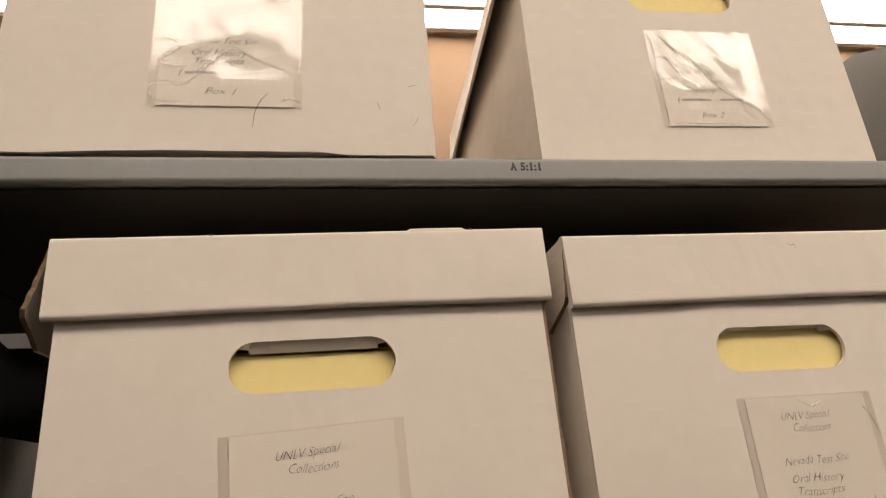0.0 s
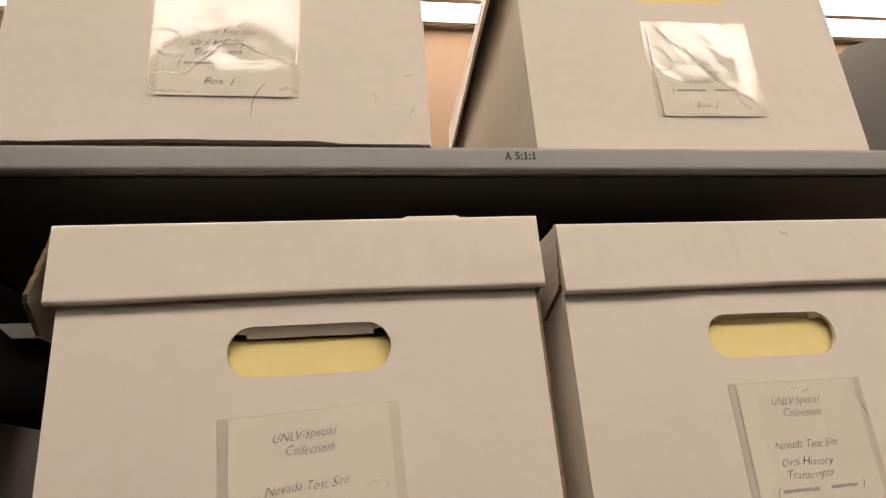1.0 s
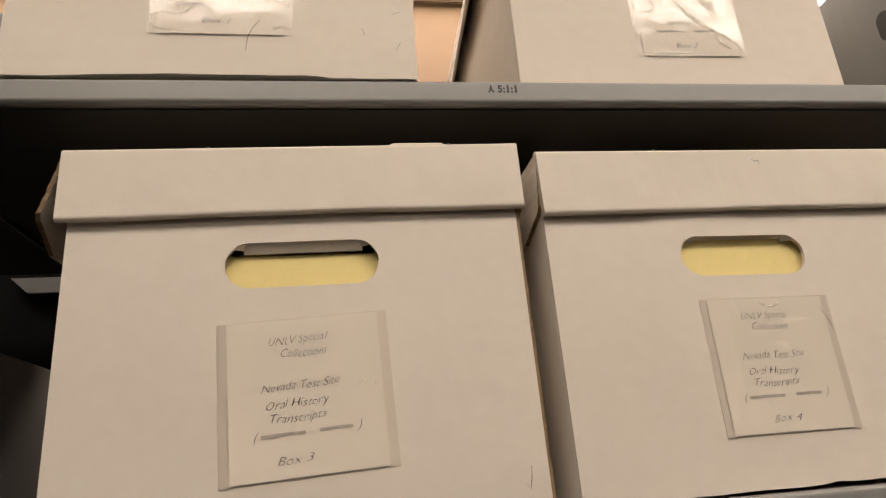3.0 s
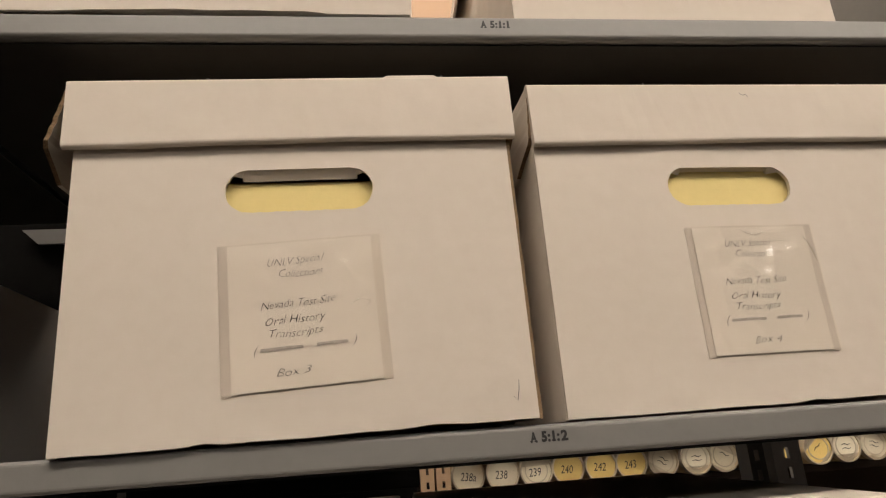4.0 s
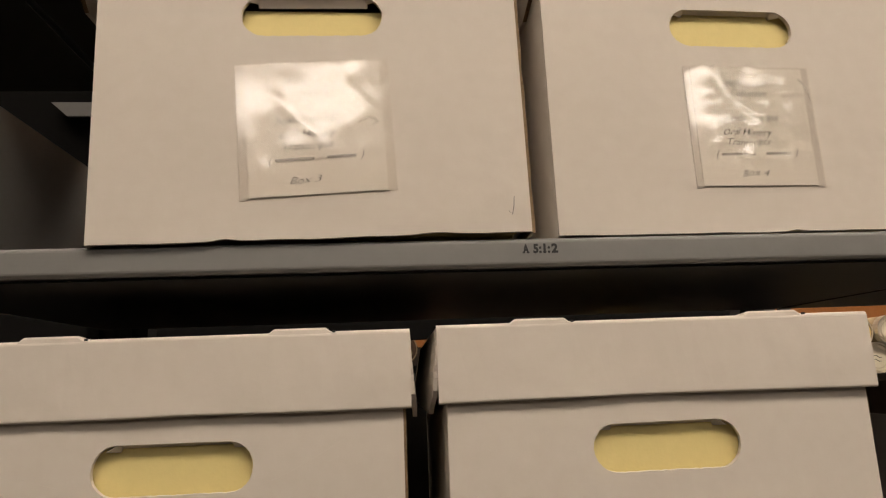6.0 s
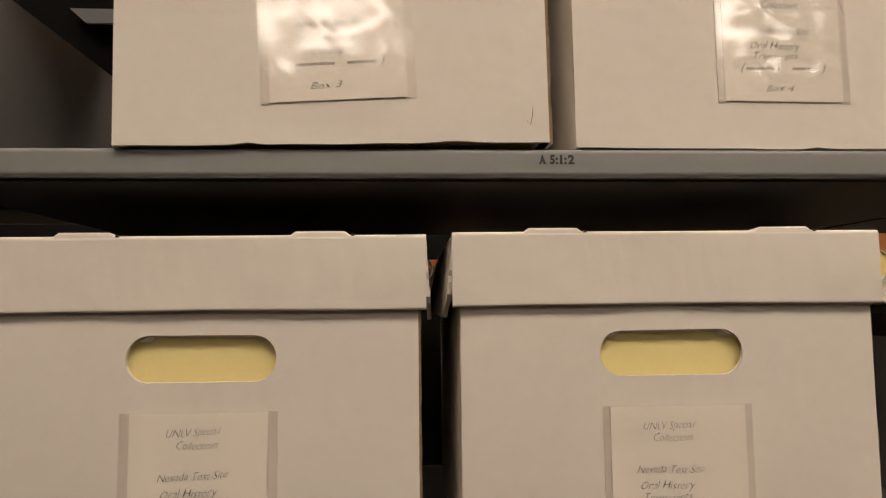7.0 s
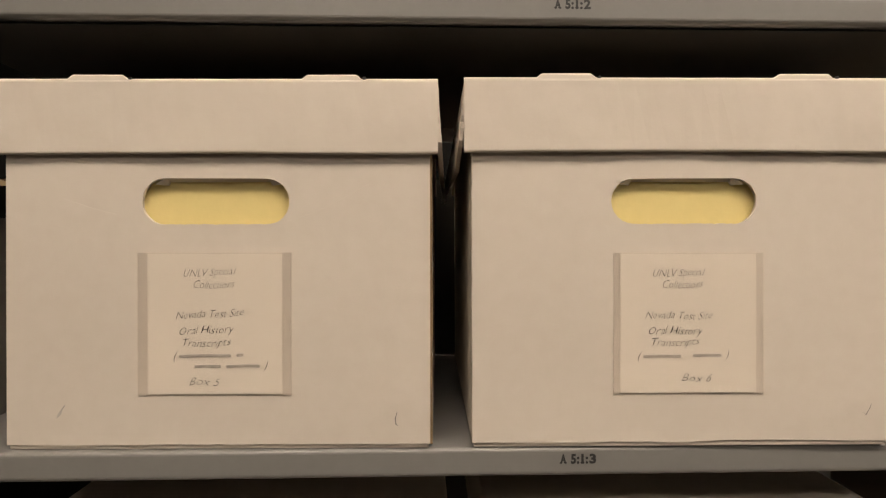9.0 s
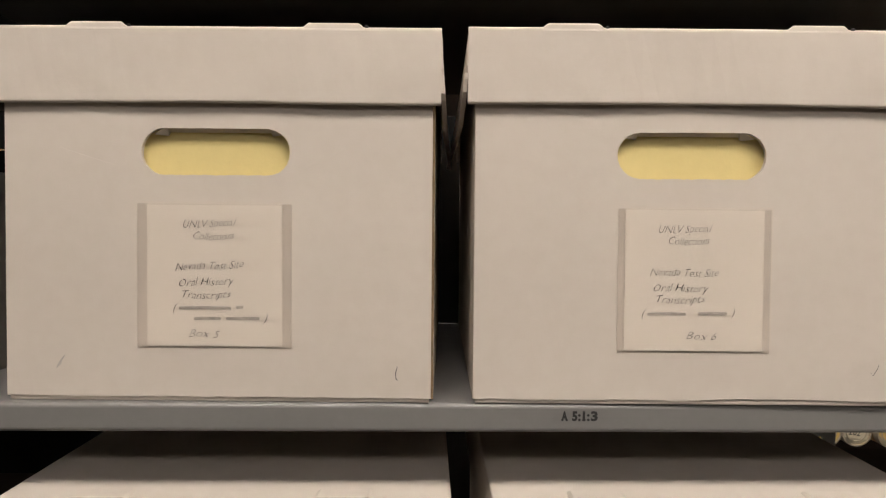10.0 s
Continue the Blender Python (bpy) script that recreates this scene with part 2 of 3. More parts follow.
def ribbon(points, width, tapered=True):
    """A thin flat stroke through points (x, z), facing -y."""
    bm = bmesh.new()
    rows = []
    for i, (x, z) in enumerate(points):
        a, b = points[max(i - 1, 0)], points[min(i + 1, len(points) - 1)]
        d = Vector((b[0] - a[0], b[1] - a[1])).normalized()
        w = width * (0.5 if tapered and i in (0, len(points) - 1) else 1.0) / 2
        rows.append((bm.verts.new((x - d.y * w, 0, z + d.x * w)), bm.verts.new((x + d.y * w, 0, z - d.x * w))))
    for a, b in zip(rows, rows[1:]):
        bm.faces.new((a[0], a[1], b[1], b[0]))
    return bm

# ---- room ----
CEILING = 3.02
# floor, south and side walls are out of view; dark so shelves stay shaded
tagged(part("floor", block((-3.5, -4.6, -0.1), (3.5, 2.2, 0.0)), FLOOR), "unseen vinyl floor of the storage room, kept dark against bounce light", "floor", kind="structure")
tagged(part("wall_south", block((-3.5, -4.7, 0.0), (3.5, -4.6, 3.2)), WALL), "unseen wall behind the aisle, kept dark against bounce light", "wall", kind="structure")
tagged(part("wall_west", block((-3.6, -4.7, 0.0), (-3.5, 2.3, 3.2)), WALL), "unseen side wall, kept dark against bounce light", "wall", kind="structure")
tagged(part("wall_east", block((3.5, -4.7, 0.0), (3.6, 2.3, 3.2)), WALL), "unseen side wall, kept dark against bounce light", "wall", kind="structure")
tagged(part("wall_north", block((-3.5, 2.2, 0.0), (3.5, 2.3, 3.2)), BROWN), "brown painted wall behind the tube racks", "wall", kind="structure")
tagged(part("wall_bulkhead", block((-3.5, 1.27, 1.98), (3.5, 1.37, CEILING)), BROWN), "brown painted bulkhead above the tube racks", "wall", kind="structure")

# white ceiling tiles in a metal grid
bm = block((-3.5, -4.6, CEILING + 0.02), (3.5, 1.27, CEILING + 0.06))
for i in range(12):
    for j in range(10):
        x, y = -3.5 + i * 0.6, -4.68 + j * 0.6
        block((x + 0.015, max(y + 0.015, -4.6), CEILING), (x + 0.585, min(y + 0.585, 1.265), CEILING + 0.018), 0.004, bm)
ceiling = tagged(part("ceiling", bm, CEIL), "white mineral ceiling tiles in a metal grid", "ceiling", kind="structure")
for j in range(10):
    y = -4.68 + j * 0.6
    if -4.6 < y < 1.33:
        part("grid_bar", block((-3.5, y - 0.012, CEILING - 0.004), (3.5, y + 0.012, CEILING + 0.0195)), GRID, ceiling)


def ceiling_lamp(x, y, length, wide=0.6, turn=0, divided=None):
    """A lay-in fluorescent panel: white frame round a lit diffuser, a little proud of the tiles."""
    t = thing("ceiling_lamp", pose(x, y, CEILING - 0.005, 0, 0, turn), "lit white fluorescent panel set in the ceiling grid", "lamp", "fluorescent ceiling lamps")
    l, w = length / 2, wide / 2
    part("diffuser", block((-l + 0.02, -w + 0.02, -0.012), (l - 0.02, w - 0.02, -0.002)), LAMP, t)
    for s in (-1, 1):
        part("frame_rail", block((-l, s * (w - 0.0095) - 0.0095, -0.016), (l, s * (w - 0.0095) + 0.0095, 0.0), 0.003), GRID, t)
        if divided and s > 0:
            part("divider", block((-l + 0.0195, divided - 0.009, -0.016), (l - 0.0195, divided + 0.009, -0.0125)), GRID, t)
        part("frame_end", block((s * (l - 0.0095) - 0.0095, -w + 0.0195, -0.016), (s * (l - 0.0095) + 0.0095, w - 0.0195, 0.0), 0.003), GRID, t)


for x, y in ((-0.5, -1.1), (0.72, -1.1), (1.94, -1.1), (-0.5, -3.06), (1.94, -3.06)):
    ceiling_lamp(x, y, 1.2)
for x in (-0.93, 0.31, 1.55, 2.79):
    ceiling_lamp(x, 0.95, 1.2, divided=0.185)

# ---- shelving ----
LEFT, RIGHT, DEEP = -0.385, 0.515, 0.40
SHELVES = (1.855, 1.5285, 1.2015, 0.868, 0.50, 0.12)


def shelf_profile():
    """Folded sheet: top, rounded front lip with a return, and a rear lip."""
    t = 0.0014
    out = [(DEEP, -0.022), (DEEP, 0.0)] + arc(0.0035, -0.0035, 0.0035, 90, 180, 4) + arc(0.0035, -0.0175, 0.0035, 180, 270, 4)
    out += [(0.016, -0.021), (0.016, -0.021 + t), (0.006, -0.021 + t)] + [(0.0035, -0.0192), (t, -0.0172), (t, -0.004), (0.0035, -t)]
    out += [(DEEP - t, -t), (DEEP - t, -0.022)]
    return out


def stencilled(text, wide, high):
    """Bold stencil figures with feet, each fitted into its own share of the line."""
    bm = bmesh.new()
    shares = ((0.0, 0.175), (0.295, 0.445), (0.475, 0.515), (0.56, 0.675), (0.72, 0.76), (0.81, 1.0))
    for sign, (a, b) in zip(text, shares):
        if sign == "1":
            b = min(b, a + 0.115)
        me = lettering(sign, high / 0.70, INK_AND_SHADE, "shelf_number", 0.0, 0.00042, 0.0 if sign in "1:" else (b - a) * wide)
        shift = ((b - a) * wide - max(v.co.x for v in me.vertices)) / 2 if sign in "1:" else 0.0
        me.transform(Matrix.Translation((a * wide + shift, 0, 0)))
        bm.from_mesh(me)
        bpy.data.meshes.remove(me)
        feet = {"A": ((a - 0.012, a + 0.062), (b - 0.075, b + 0.012)), "1": ((a + 0.005, b - 0.005),)}.get(sign, ())
        for c, d in feet:
            vs = [bm.verts.new((x * wide, -0.00002, z)) for x, z in ((c, 0.0), (d, 0.0), (d, high * 0.13), (c, high * 0.13))]
            bm.faces.new(vs)
    return bm


def bracket(height):
    """Shelf end plate: a folded steel sheet with a sloped front and two hanging hooks."""
    prof = [(0.008, -0.02), (0.008, 0.05), (0.022, 0.09), (0.065, height - 0.02), (0.105, height), (0.415, height), (0.415, -0.02)]
    return swept(prof, (-0.0009, 0.0009))


SHELF_MESH = mesh_of(swept(shelf_profile(), [-0.4485 + 0.897 * i / 6 for i in range(7)]), "shelf", STEEL)
for bay, x0 in (("side", LEFT - 0.905), ("box", LEFT), ("side", RIGHT + 0.005)):
    for i, z in enumerate(SHELVES):
        if x0 < LEFT and i == 1:
            continue
        mid = x0 + 0.45
        label = "grey painted steel shelf, empty" if bay == "side" or i > 3 else "grey painted steel shelf holding white record boxes"
        t = thing("shelf", pose(mid, 0, z), label, "shelf", "steel shelves")
        part("shelf_plate", SHELF_MESH, STEEL, t)
        for s in (-1, 1) if x0 >= LEFT or i > 1 else ():
            high = (0.170, 0.190)[s > 0 and i == 0]
            b = part("end_bracket", bracket(high), STEEL, t)
            b.location = (s * 0.4497, 0, 0)
            if bay == "box" and s > 0 and i == 0:
                # solid black plug stands for the dark inside a hook hole
                slot = part("hook_hole_shade", swept(arc(0.055, 0.115, 0.009, 0, 180, 6) + arc(0.055, 0.100, 0.009, 180, 360, 6), (-0.0012, 0.0012)), INK_AND_SHADE, b)
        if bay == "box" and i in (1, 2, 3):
            # added panel: closes the view and keeps gaps between boxes dark
            part("gap_shade_panel", block((-0.40, DEEP - 0.004, 0.0005), (0.40, DEEP - 0.0025, 0.235)), SHADED_STEEL, t, "added dark panel for the shade behind the boxes")
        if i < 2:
            # added pan: its dark colour stands for the shade below the shelf
            part("shade_pan", block((-0.447, 0.0075, -0.0232), (0.447, DEEP + 0.001, -0.0222)), UNDER_SHADE, t, "added dark pan standing for the shade under the shelf")
        if bay == "box" and i < 3:
            w = part("shelf_number", stencilled("A5:1:%d" % (i + 1), 0.0262, 0.0064), INK_AND_SHADE, t, "black stencilled shelf number")
            w.location = ((0.0715, 0.0765, 0.080)[i] - mid, -0.0004, (-0.0112, -0.0112, -0.0117)[i])


def perforated_post(x0, x1, y, z0, z1, pitch, slot, mat, name="post", parent=None, deep=0.03, backed=False):
    """A slotted steel angle: real slots run up its face, and a flange goes back from it."""
    bm = bmesh.new()
    t = 0.0018
    mid, sw, sh = (x0 + x1) / 2, slot[0] / 2, slot[1]
    block((x0, y, z0), (mid - sw, y + t, z1), 0, bm)
    block((mid + sw, y, z0), (x1, y + t, z1), 0, bm)
    z = z0
    while z < z1:
        block((mid - sw, y, z), (mid + sw, y + t, min(z + pitch - sh, z1)), 0, bm)
        z += pitch
    block((x1 - t, y + t, z0), (x1, y + deep, z1), 0, bm)
    block((x0, y + t, z0), (x0 + t, y + deep, z1), 0, bm)
    # added back web, stops bright tubes showing through the slots
    if backed:
        block((x0, y + deep, z0), (x1, y + deep + t, z1), 0, bm)
    return part(name, bm, mat, parent)


for name, a, b in (("left", (-0.418, -0.382), (-0.374, -0.339)), ("right", (0.484, 0.507), (0.517, 0.558))):
    u = thing("shelf_upright", pose(0, 0, 0), "grey steel shelving upright with rows of slots, shade put into its colour", "upright", "shelving uprights")
    # shaded posts get darker colours than the lit one: shade painted in
    perforated_post(a[0], a[1], 0.432, 0.0, 2.16, 0.026, (0.007, 0.014), DEEP_SHADE if name == "left" else SHADED_STEEL, parent=u, backed=name == "left")
    perforated_post(b[0], b[1], 0.428, 0.0, 2.16, 0.026, (0.007, 0.014), DEEP_SHADE if name == "left" else STEEL, parent=u, backed=name == "left")
    part("foot", block((a[0] - 0.01, 0.36, 0.0), (b[1] + 0.01, 0.52, 0.025), 0.003), STEEL, u)
for x0 in (LEFT - 0.905,):
    r = tagged(part("rear_rail", swept([(0.492, 1.835), (0.492, 1.857), (0.50, 1.859), (0.52, 1.859), (0.52, 1.855), (0.497, 1.854), (0.497, 1.835)], (-0.495, x0 + 0.86), lambda x, y, z: (x - (z - 1.835) * (1.1 if x < -0.49 else 0.0), y, z)), STEEL),
               "grey steel rail across the back of the shelving", "rail", kind="structure")

# added panel: hides the lit back aisle, so the left bay stays dark
tagged(part("shade_panel_side", block((LEFT - 0.905, 0.525, 1.56), (LEFT - 0.035, 0.53, 1.90), 0.001), DEEP_SHADE),
       "added black panel standing for the darkness behind the shelving", "panel", kind="structure")

# second added panel, darkens the view left of the lower boxes
tagged(part("shade_panel_lower", block((LEFT - 0.905, 0.525, 0.95), (LEFT - 0.035, 0.53, 1.44), 0.001), DEEP_SHADE),
       "added black panel standing for the darkness behind the lower shelving", "panel", kind="structure")

# ---- record boxes ----
W, D, H = 0.312, 0.374, 0.258
HOLE_Z, HOLE_R, HOLE_W = 0.172, 0.0163, 0.0525


def front_panel(bumps, rise, rng, shift=0.0, wide=HOLE_W, hole_z=HOLE_Z):
    """White board front with the hand hole; its lower edge is worn and uneven."""
    low = []
    n = 60
    for i in range(n + 1):
        u = i / n
        z = 0.0006 + 0.0007 * noise.noise((u * 9 + rng.random() * 0.01, rng.random() * 0.05, 3.1))
        for at, span, high in bumps:
            z += high * math.exp(-((u - at) / span) ** 2)
        if rise and rise[0] < u < rise[1]:
            z += rise[2] * math.sin(math.pi * (u - rise[0]) / (rise[1] - rise[0])) ** 0.7
        low.append((-W / 2 + W * u, max(z, 0.0)))
    outer = low + [(W / 2, H), (-W / 2, H)]
    c = wide - HOLE_R
    hole = []
    for s, a0 in ((1, -90), (-1, 90)):
        for i in range(13):
            a = radians(a0 + 180 * i / 12)
            r = HOLE_R + rng.uniform(-0.00022, 0.00022)
            hole.append((shift + s * c + r * math.cos(a), hole_z + r * math.sin(a)))
    for i in range(1, 26):
        hole.append((shift - c + 2 * c * i / 26, hole_z - HOLE_R + rng.uniform(-0.00035, 0.00030)))
    return sheet_with_hole(outer, hole, 0.0, 0.0032)


def side_panel(s, rng, loose=0.0030):
    """Double board side: its raw front edge shows beside the front panel."""
    raw = s > 0
    bm = bmesh.new()
    rows = []
    for i in range(31):
        z = (H - 0.004) * i / 30
        j = 0.0011 * noise.noise((z * 42, s * 3.0, rng.random() * 0.1)) + 0.0004 * rng.random()
        x0, x1 = W / 2 + (0.0001 if raw else -0.0034), W / 2 + 0.0002 + raw * (loose + j)
        y0 = (0.0016 if raw else 0.0033) + raw * 0.0008 * rng.random()
        rows.append([bm.verts.new((s * x, y, z)) for x, y in ((x0, y0), (x1, y0), (W / 2 + 0.0002 + raw * 0.0014, 0.03), (W / 2 + 0.0002 + raw * 0.0014, D), (x0, D))])
    for a, b in zip(rows, rows[1:]):
        for k in range(5):
            f = bm.faces.new((a[k], a[(k + 1) % 5], b[(k + 1) % 5], b[k]))
            f.material_index = 1 if k == 0 and raw else 0
    bm.faces.new(rows[0])
    bm.faces.new(rows[-1])
    bmesh.ops.recalc_face_normals(bm, faces=bm.faces)
    return bm


LW, LD, LT, LH = 0.324, 0.391, 0.263, 0.0535


def lid_front(rng, r=0.0033, y0=-0.0070):
    """Lid front: board folded over at the bottom into a soft rounded roll."""
    ph = rng.random() * 10
    prof = [(0.0, LT - 0.0002)] + arc(y0 + 0.003, LT - 0.003, 0.003, 90, 180, 4) + arc(y0 + r, LT - LH + r, r, 180, 360, 8)
    prof += [(y0 + 2 * r - 0.0002, LT - 0.008), (0.0, LT - 0.004)]

    def warp(x, y, z):
        low = (LT - z) / LH
        sag = 0.0005 * noise.noise((x * 14 + ph, 1.7, 0.2)) + 0.0004 * math.cos(x / LW * math.pi * 2)
        return (x, y + low * 0.0015 * noise.noise((x * 11 + ph, 5.0, 0)), z + low * sag)

    bm = swept(prof, [-LW / 2 + LW * i / 26 for i in range(27)], warp)
    return bm


def lid_side(s, flare, rng):
    """Lid side flap, bent outwards at the bottom; its raw fore edge shows the flutes."""
    bm = bmesh.new()
    rows = []
    n = 14
    for i in range(n + 1):
        u = i / n
        z = LT - 0.001 - 0.061 * u
        out = LW / 2 + flare * (u ** 1.15) + 0.0006 * noise.noise((u * 13, s, flare * 99))
        t = 0.0032
        y0 = -0.005 + 0.006 * u + 0.0012 * noise.noise((u * 17, s * 2, 4.0)) + max(0.0, u - 0.76) * 0.16
        back = -0.007 if 0.004 < flare < 0.01 else flare * 0.55
        rows.append([bm.verts.new(p) for p in ((s * (out - t), y0, z), (s * out, y0, z), (s * (out - back * u), LD - 0.012, z), (s * (out - back * u - t), LD - 0.012, z))])
    for a, b in zip(rows, rows[1:]):
        for k in range(4):
            f = bm.faces.new((a[k], a[(k + 1) % 4], b[(k + 1) % 4], b[k]))
            f.material_index = 1 if k == 0 else 0
    bm.faces.new(rows[0])
    f = bm.faces.new(rows[-1])
    bmesh.ops.recalc_face_normals(bm, faces=bm.faces)
    return bm


def lid_tab(cx, wide, y0=-0.0064, high=1.0):
    """A locking tab folded over the fore edge of the lid."""
    prof = [(y0 - 0.0003, LT - 0.0025), (y0, LT + 0.0012), (y0 + 0.0009, LT + 0.0026), (0.012, LT + 0.0014), (0.014, LT - 0.001)]

    def warp(x, y, z):
        e = min(1.0, (wide / 2 - abs(x - cx)) / 0.004)
        return (x, y, LT - 0.003 + (z - LT + 0.003) * (0.35 + 0.65 * e) * high)

    return swept(prof, [cx - wide / 2 + wide * k for k in (0, 0.05, 0.1, 0.5, 0.9, 0.95, 1)], warp)


def label_lines(box_no, names):
    """Line, left end, width, base line from the paper's centre."""
    rows = [("UNLV Special", -0.0225, 0.0385, 0.0335), ("Collections", -0.0150, 0.0300, 0.0252),
            ("Nevada Test Site", -0.0285, 0.0500, 0.0036), ("Oral History", -0.0258, 0.0400, -0.0074),
            ("Transcripts", -0.0230, 0.0350, -0.0161)]
    return rows, names, ("Box %d" % box_no)


def wavy_sheet(w, h, n, amp, seed):
    """A thin sleeve: a sheet with soft waves, held down along three sides."""
    bm = bmesh.new()
    grid = []
    for i in range(n + 1):
        row = []
        for j in range(n + 1):
            u, v = i / n, j / n
            k = min(1, 5 * min(u, 1 - u)) * min(1, 4 * v)
            d = amp * k * (0.75 + noise.noise((u * 2.6 + seed, v * 2.9, seed * 1.7)) + 0.4 * noise.noise((u * 6 + seed, v * 7, 2.2)))
            ridge = 1 - abs(noise.noise((u * 3.1 + v * 1.3 + seed, v * 1.2 - u * 0.5, seed * 0.9))) * 7
            d += amp * k * 0.5 * max(ridge, 0.0) ** 1.5
            row.append(bm.verts.new((w * (u - 0.5), -max(d, 0.0), h * (v - 0.5))))
        grid.append(row)
    for i in range(n):
        for j in range(n):
            f = bm.faces.new((grid[i][j], grid[i + 1][j], grid[i + 1][j + 1], grid[i][j + 1]))
            f.smooth = True
    return bm


# folds of the loose sleeves, as fractions of their width and height, with the fold's half width
FOLDS = {
    1: ((((0.02, 0.16), (0.11, 0.20), (0.20, 0.16), (0.27, 0.21), (0.37, 0.33), (0.50, 0.48), (0.57, 0.48), (0.71, 0.38), (0.86, 0.32), (0.98, 0.25)), 0.0010),
        (((0.02, 0.55), (0.12, 0.56), (0.21, 0.50), (0.13, 0.43), (0.05, 0.38), (0.11, 0.32), (0.24, 0.33)), 0.0011),
        (((0.80, 0.93), (0.86, 0.97), (0.92, 0.94), (0.86, 0.90)), 0.0009),
        (((0.985, 0.95), (0.98, 0.70), (0.985, 0.45), (0.975, 0.26)), 0.0007),
        (((0.01, 0.18), (0.02, 0.06), (0.10, 0.03), (0.30, 0.03)), 0.0007),
        (((0.86, 0.05), (0.92, 0.08), (0.99, 0.04)), 0.0009)),
    2: ((((0.10, 0.97), (0.21, 0.80), (0.37, 0.68), (0.48, 0.53), (0.60, 0.37), (0.76, 0.25), (0.87, 0.19), (0.97, 0.04)), 0.0011),
        (((0.02, 0.70), (0.13, 0.72), (0.23, 0.55), (0.20, 0.48), (0.05, 0.47)), 0.0008),
        (((0.01, 0.98), (0.06, 0.85), (0.05, 0.70), (0.04, 0.50)), 0.0008),
        (((0.74, 0.26), (0.78, 0.12), (0.86, 0.08)), 0.0009),
        (((0.05, 0.02), (0.35, 0.03), (0.70, 0.02)), 0.0006)),
    3: ((((0.78, 0.52), (0.84, 0.56), (0.92, 0.53), (0.86, 0.49)), 0.0004),),
    4: ((((0.42, 0.97), (0.52, 0.91), (0.60, 0.95)), 0.0005), (((0.90, 0.90), (0.95, 0.84), (0.98, 0.70)), 0.0004)),
}


def record_box(no, cx, y, z, yaw, roll, narrow, flares, bumps, rise, lab, names, strips, puff, lift=0.0, lean=0.0, label=""):
    """lab: sleeve centre x, z from the box's foot, width, height, turn in degrees."""
    rng = random.Random(no)
    hole_z = HOLE_Z + {2: 0.019, 3: 0.001, 5: 0.002, 6: 0.002}.get(no, 0.0)
    box = thing("record_box", pose(cx, y, z, 0, roll, yaw) @ Matrix.Diagonal((narrow, 1, 1, 1)), label, "box", "white record boxes")
    front = part("front_panel", front_panel(bumps, rise, rng, {2: 0.0020, 5: -0.002, 6: 0.0015, 4: 0.001}.get(no, 0.0), HOLE_W if no < 5 else 0.0542, hole_z), [BOARD, RAW], box)
    for s in (-1, 1):
        part("side_panel", side_panel(s, rng, 0.0024 if no == 3 else 0.0014), [BOARD, BOARD if no == 1 else RAW], box)
    part("back_panel", block((-W / 2 + 0.004, D - 0.004, 0.0), (W / 2 - 0.004, D, H)), BOARD, box)
    part("bottom_panel", block((-W / 2 + 0.004, 0.0045, 0.0036), (W / 2 - 0.004, D - 0.005, 0.0058)), BOARD, box)
    part("bottom_flap", block((-W / 2 + 0.004, 0.060, -0.0012), (W / 2 - 0.004, D - 0.005, 0.0034)), BOARD, box)
    if no in (5, 6):
        part("bottom_fold", block((-W / 2 + 0.001, 0.0012, -0.0028), (W / 2 - 0.001, 0.0090, 0.0012), 0.0012), BOARD, box)
    # hand-hole flap folded inwards
    top = hole_z + HOLE_R
    drop, deep = (0.0070, 0.0052) if no == 3 else (0.0022, 0.0046)
    fl = swept([(0.0002, top + 0.0012), (deep, top - drop), (deep + 0.0012, top - drop + 0.0015), (0.0034, top + 0.0035)], (-0.0405, 0.0415))
    part("hole_flap", fl, BOARD, front)
    for s in (-1, 1):
        ear = bmesh.new()
        pts = [(s * 0.0372, 0.0004, top + 0.0014), (s * 0.0470, 0.0006, top - 0.0042), (s * 0.0385, 0.0050, top - 0.0046), (s * 0.0365, 0.0045, top - 0.001)]
        lo = [ear.verts.new(p) for p in pts]
        hi = [ear.verts.new((p[0], p[1] + 0.0022, p[2] + 0.0012)) for p in pts]
        ear.faces.new(lo)
        ear.faces.new(hi)
        for k in range(4):
            ear.faces.new((lo[k], lo[(k + 1) % 4], hi[(k + 1) % 4], hi[k]))
        bmesh.ops.recalc_face_normals(ear, faces=ear.faces)
        part("hole_ear", ear, BOARD, front)
    # lid
    lid = part("lid", block((-LW / 2 + 0.0005, -0.0035, LT - 0.0034), (LW / 2 - 0.0005, LD - 0.012, LT), 0.0012), BOARD, box, "white lid with folded flaps")
    lid.location.z = lift
    lid.location.x = 0.0085 if no == 4 else 0.0
    lid.rotation_euler.y = radians(lean)
    part("front_flap", lid_front(rng) if no < 5 else lid_front(rng, 0.0020, -0.0058), BOARD, lid)
    part("back_flap", block((-LW / 2 + 0.002, LD - 0.016, LT - LH), (LW / 2 - 0.002, LD - 0.0125, LT - 0.0036), 0.001), BOARD, lid)
    for s, f in zip((-1, 1), flares):
        part("side_flap", lid_side(s, f, rng), [BOARD, RAW if no in (1, 3, 4) else BOARD], lid)
    for s in (-1, 1):
        at = s * 0.087 + rng.uniform(-0.003, 0.003)
        part("tab", lid_tab(at, 0.045, *((-0.0064, 0.75 if no == 3 and s > 0 else 0.42) if no < 5 else (-0.0052, 1.0))), BOARD, lid)
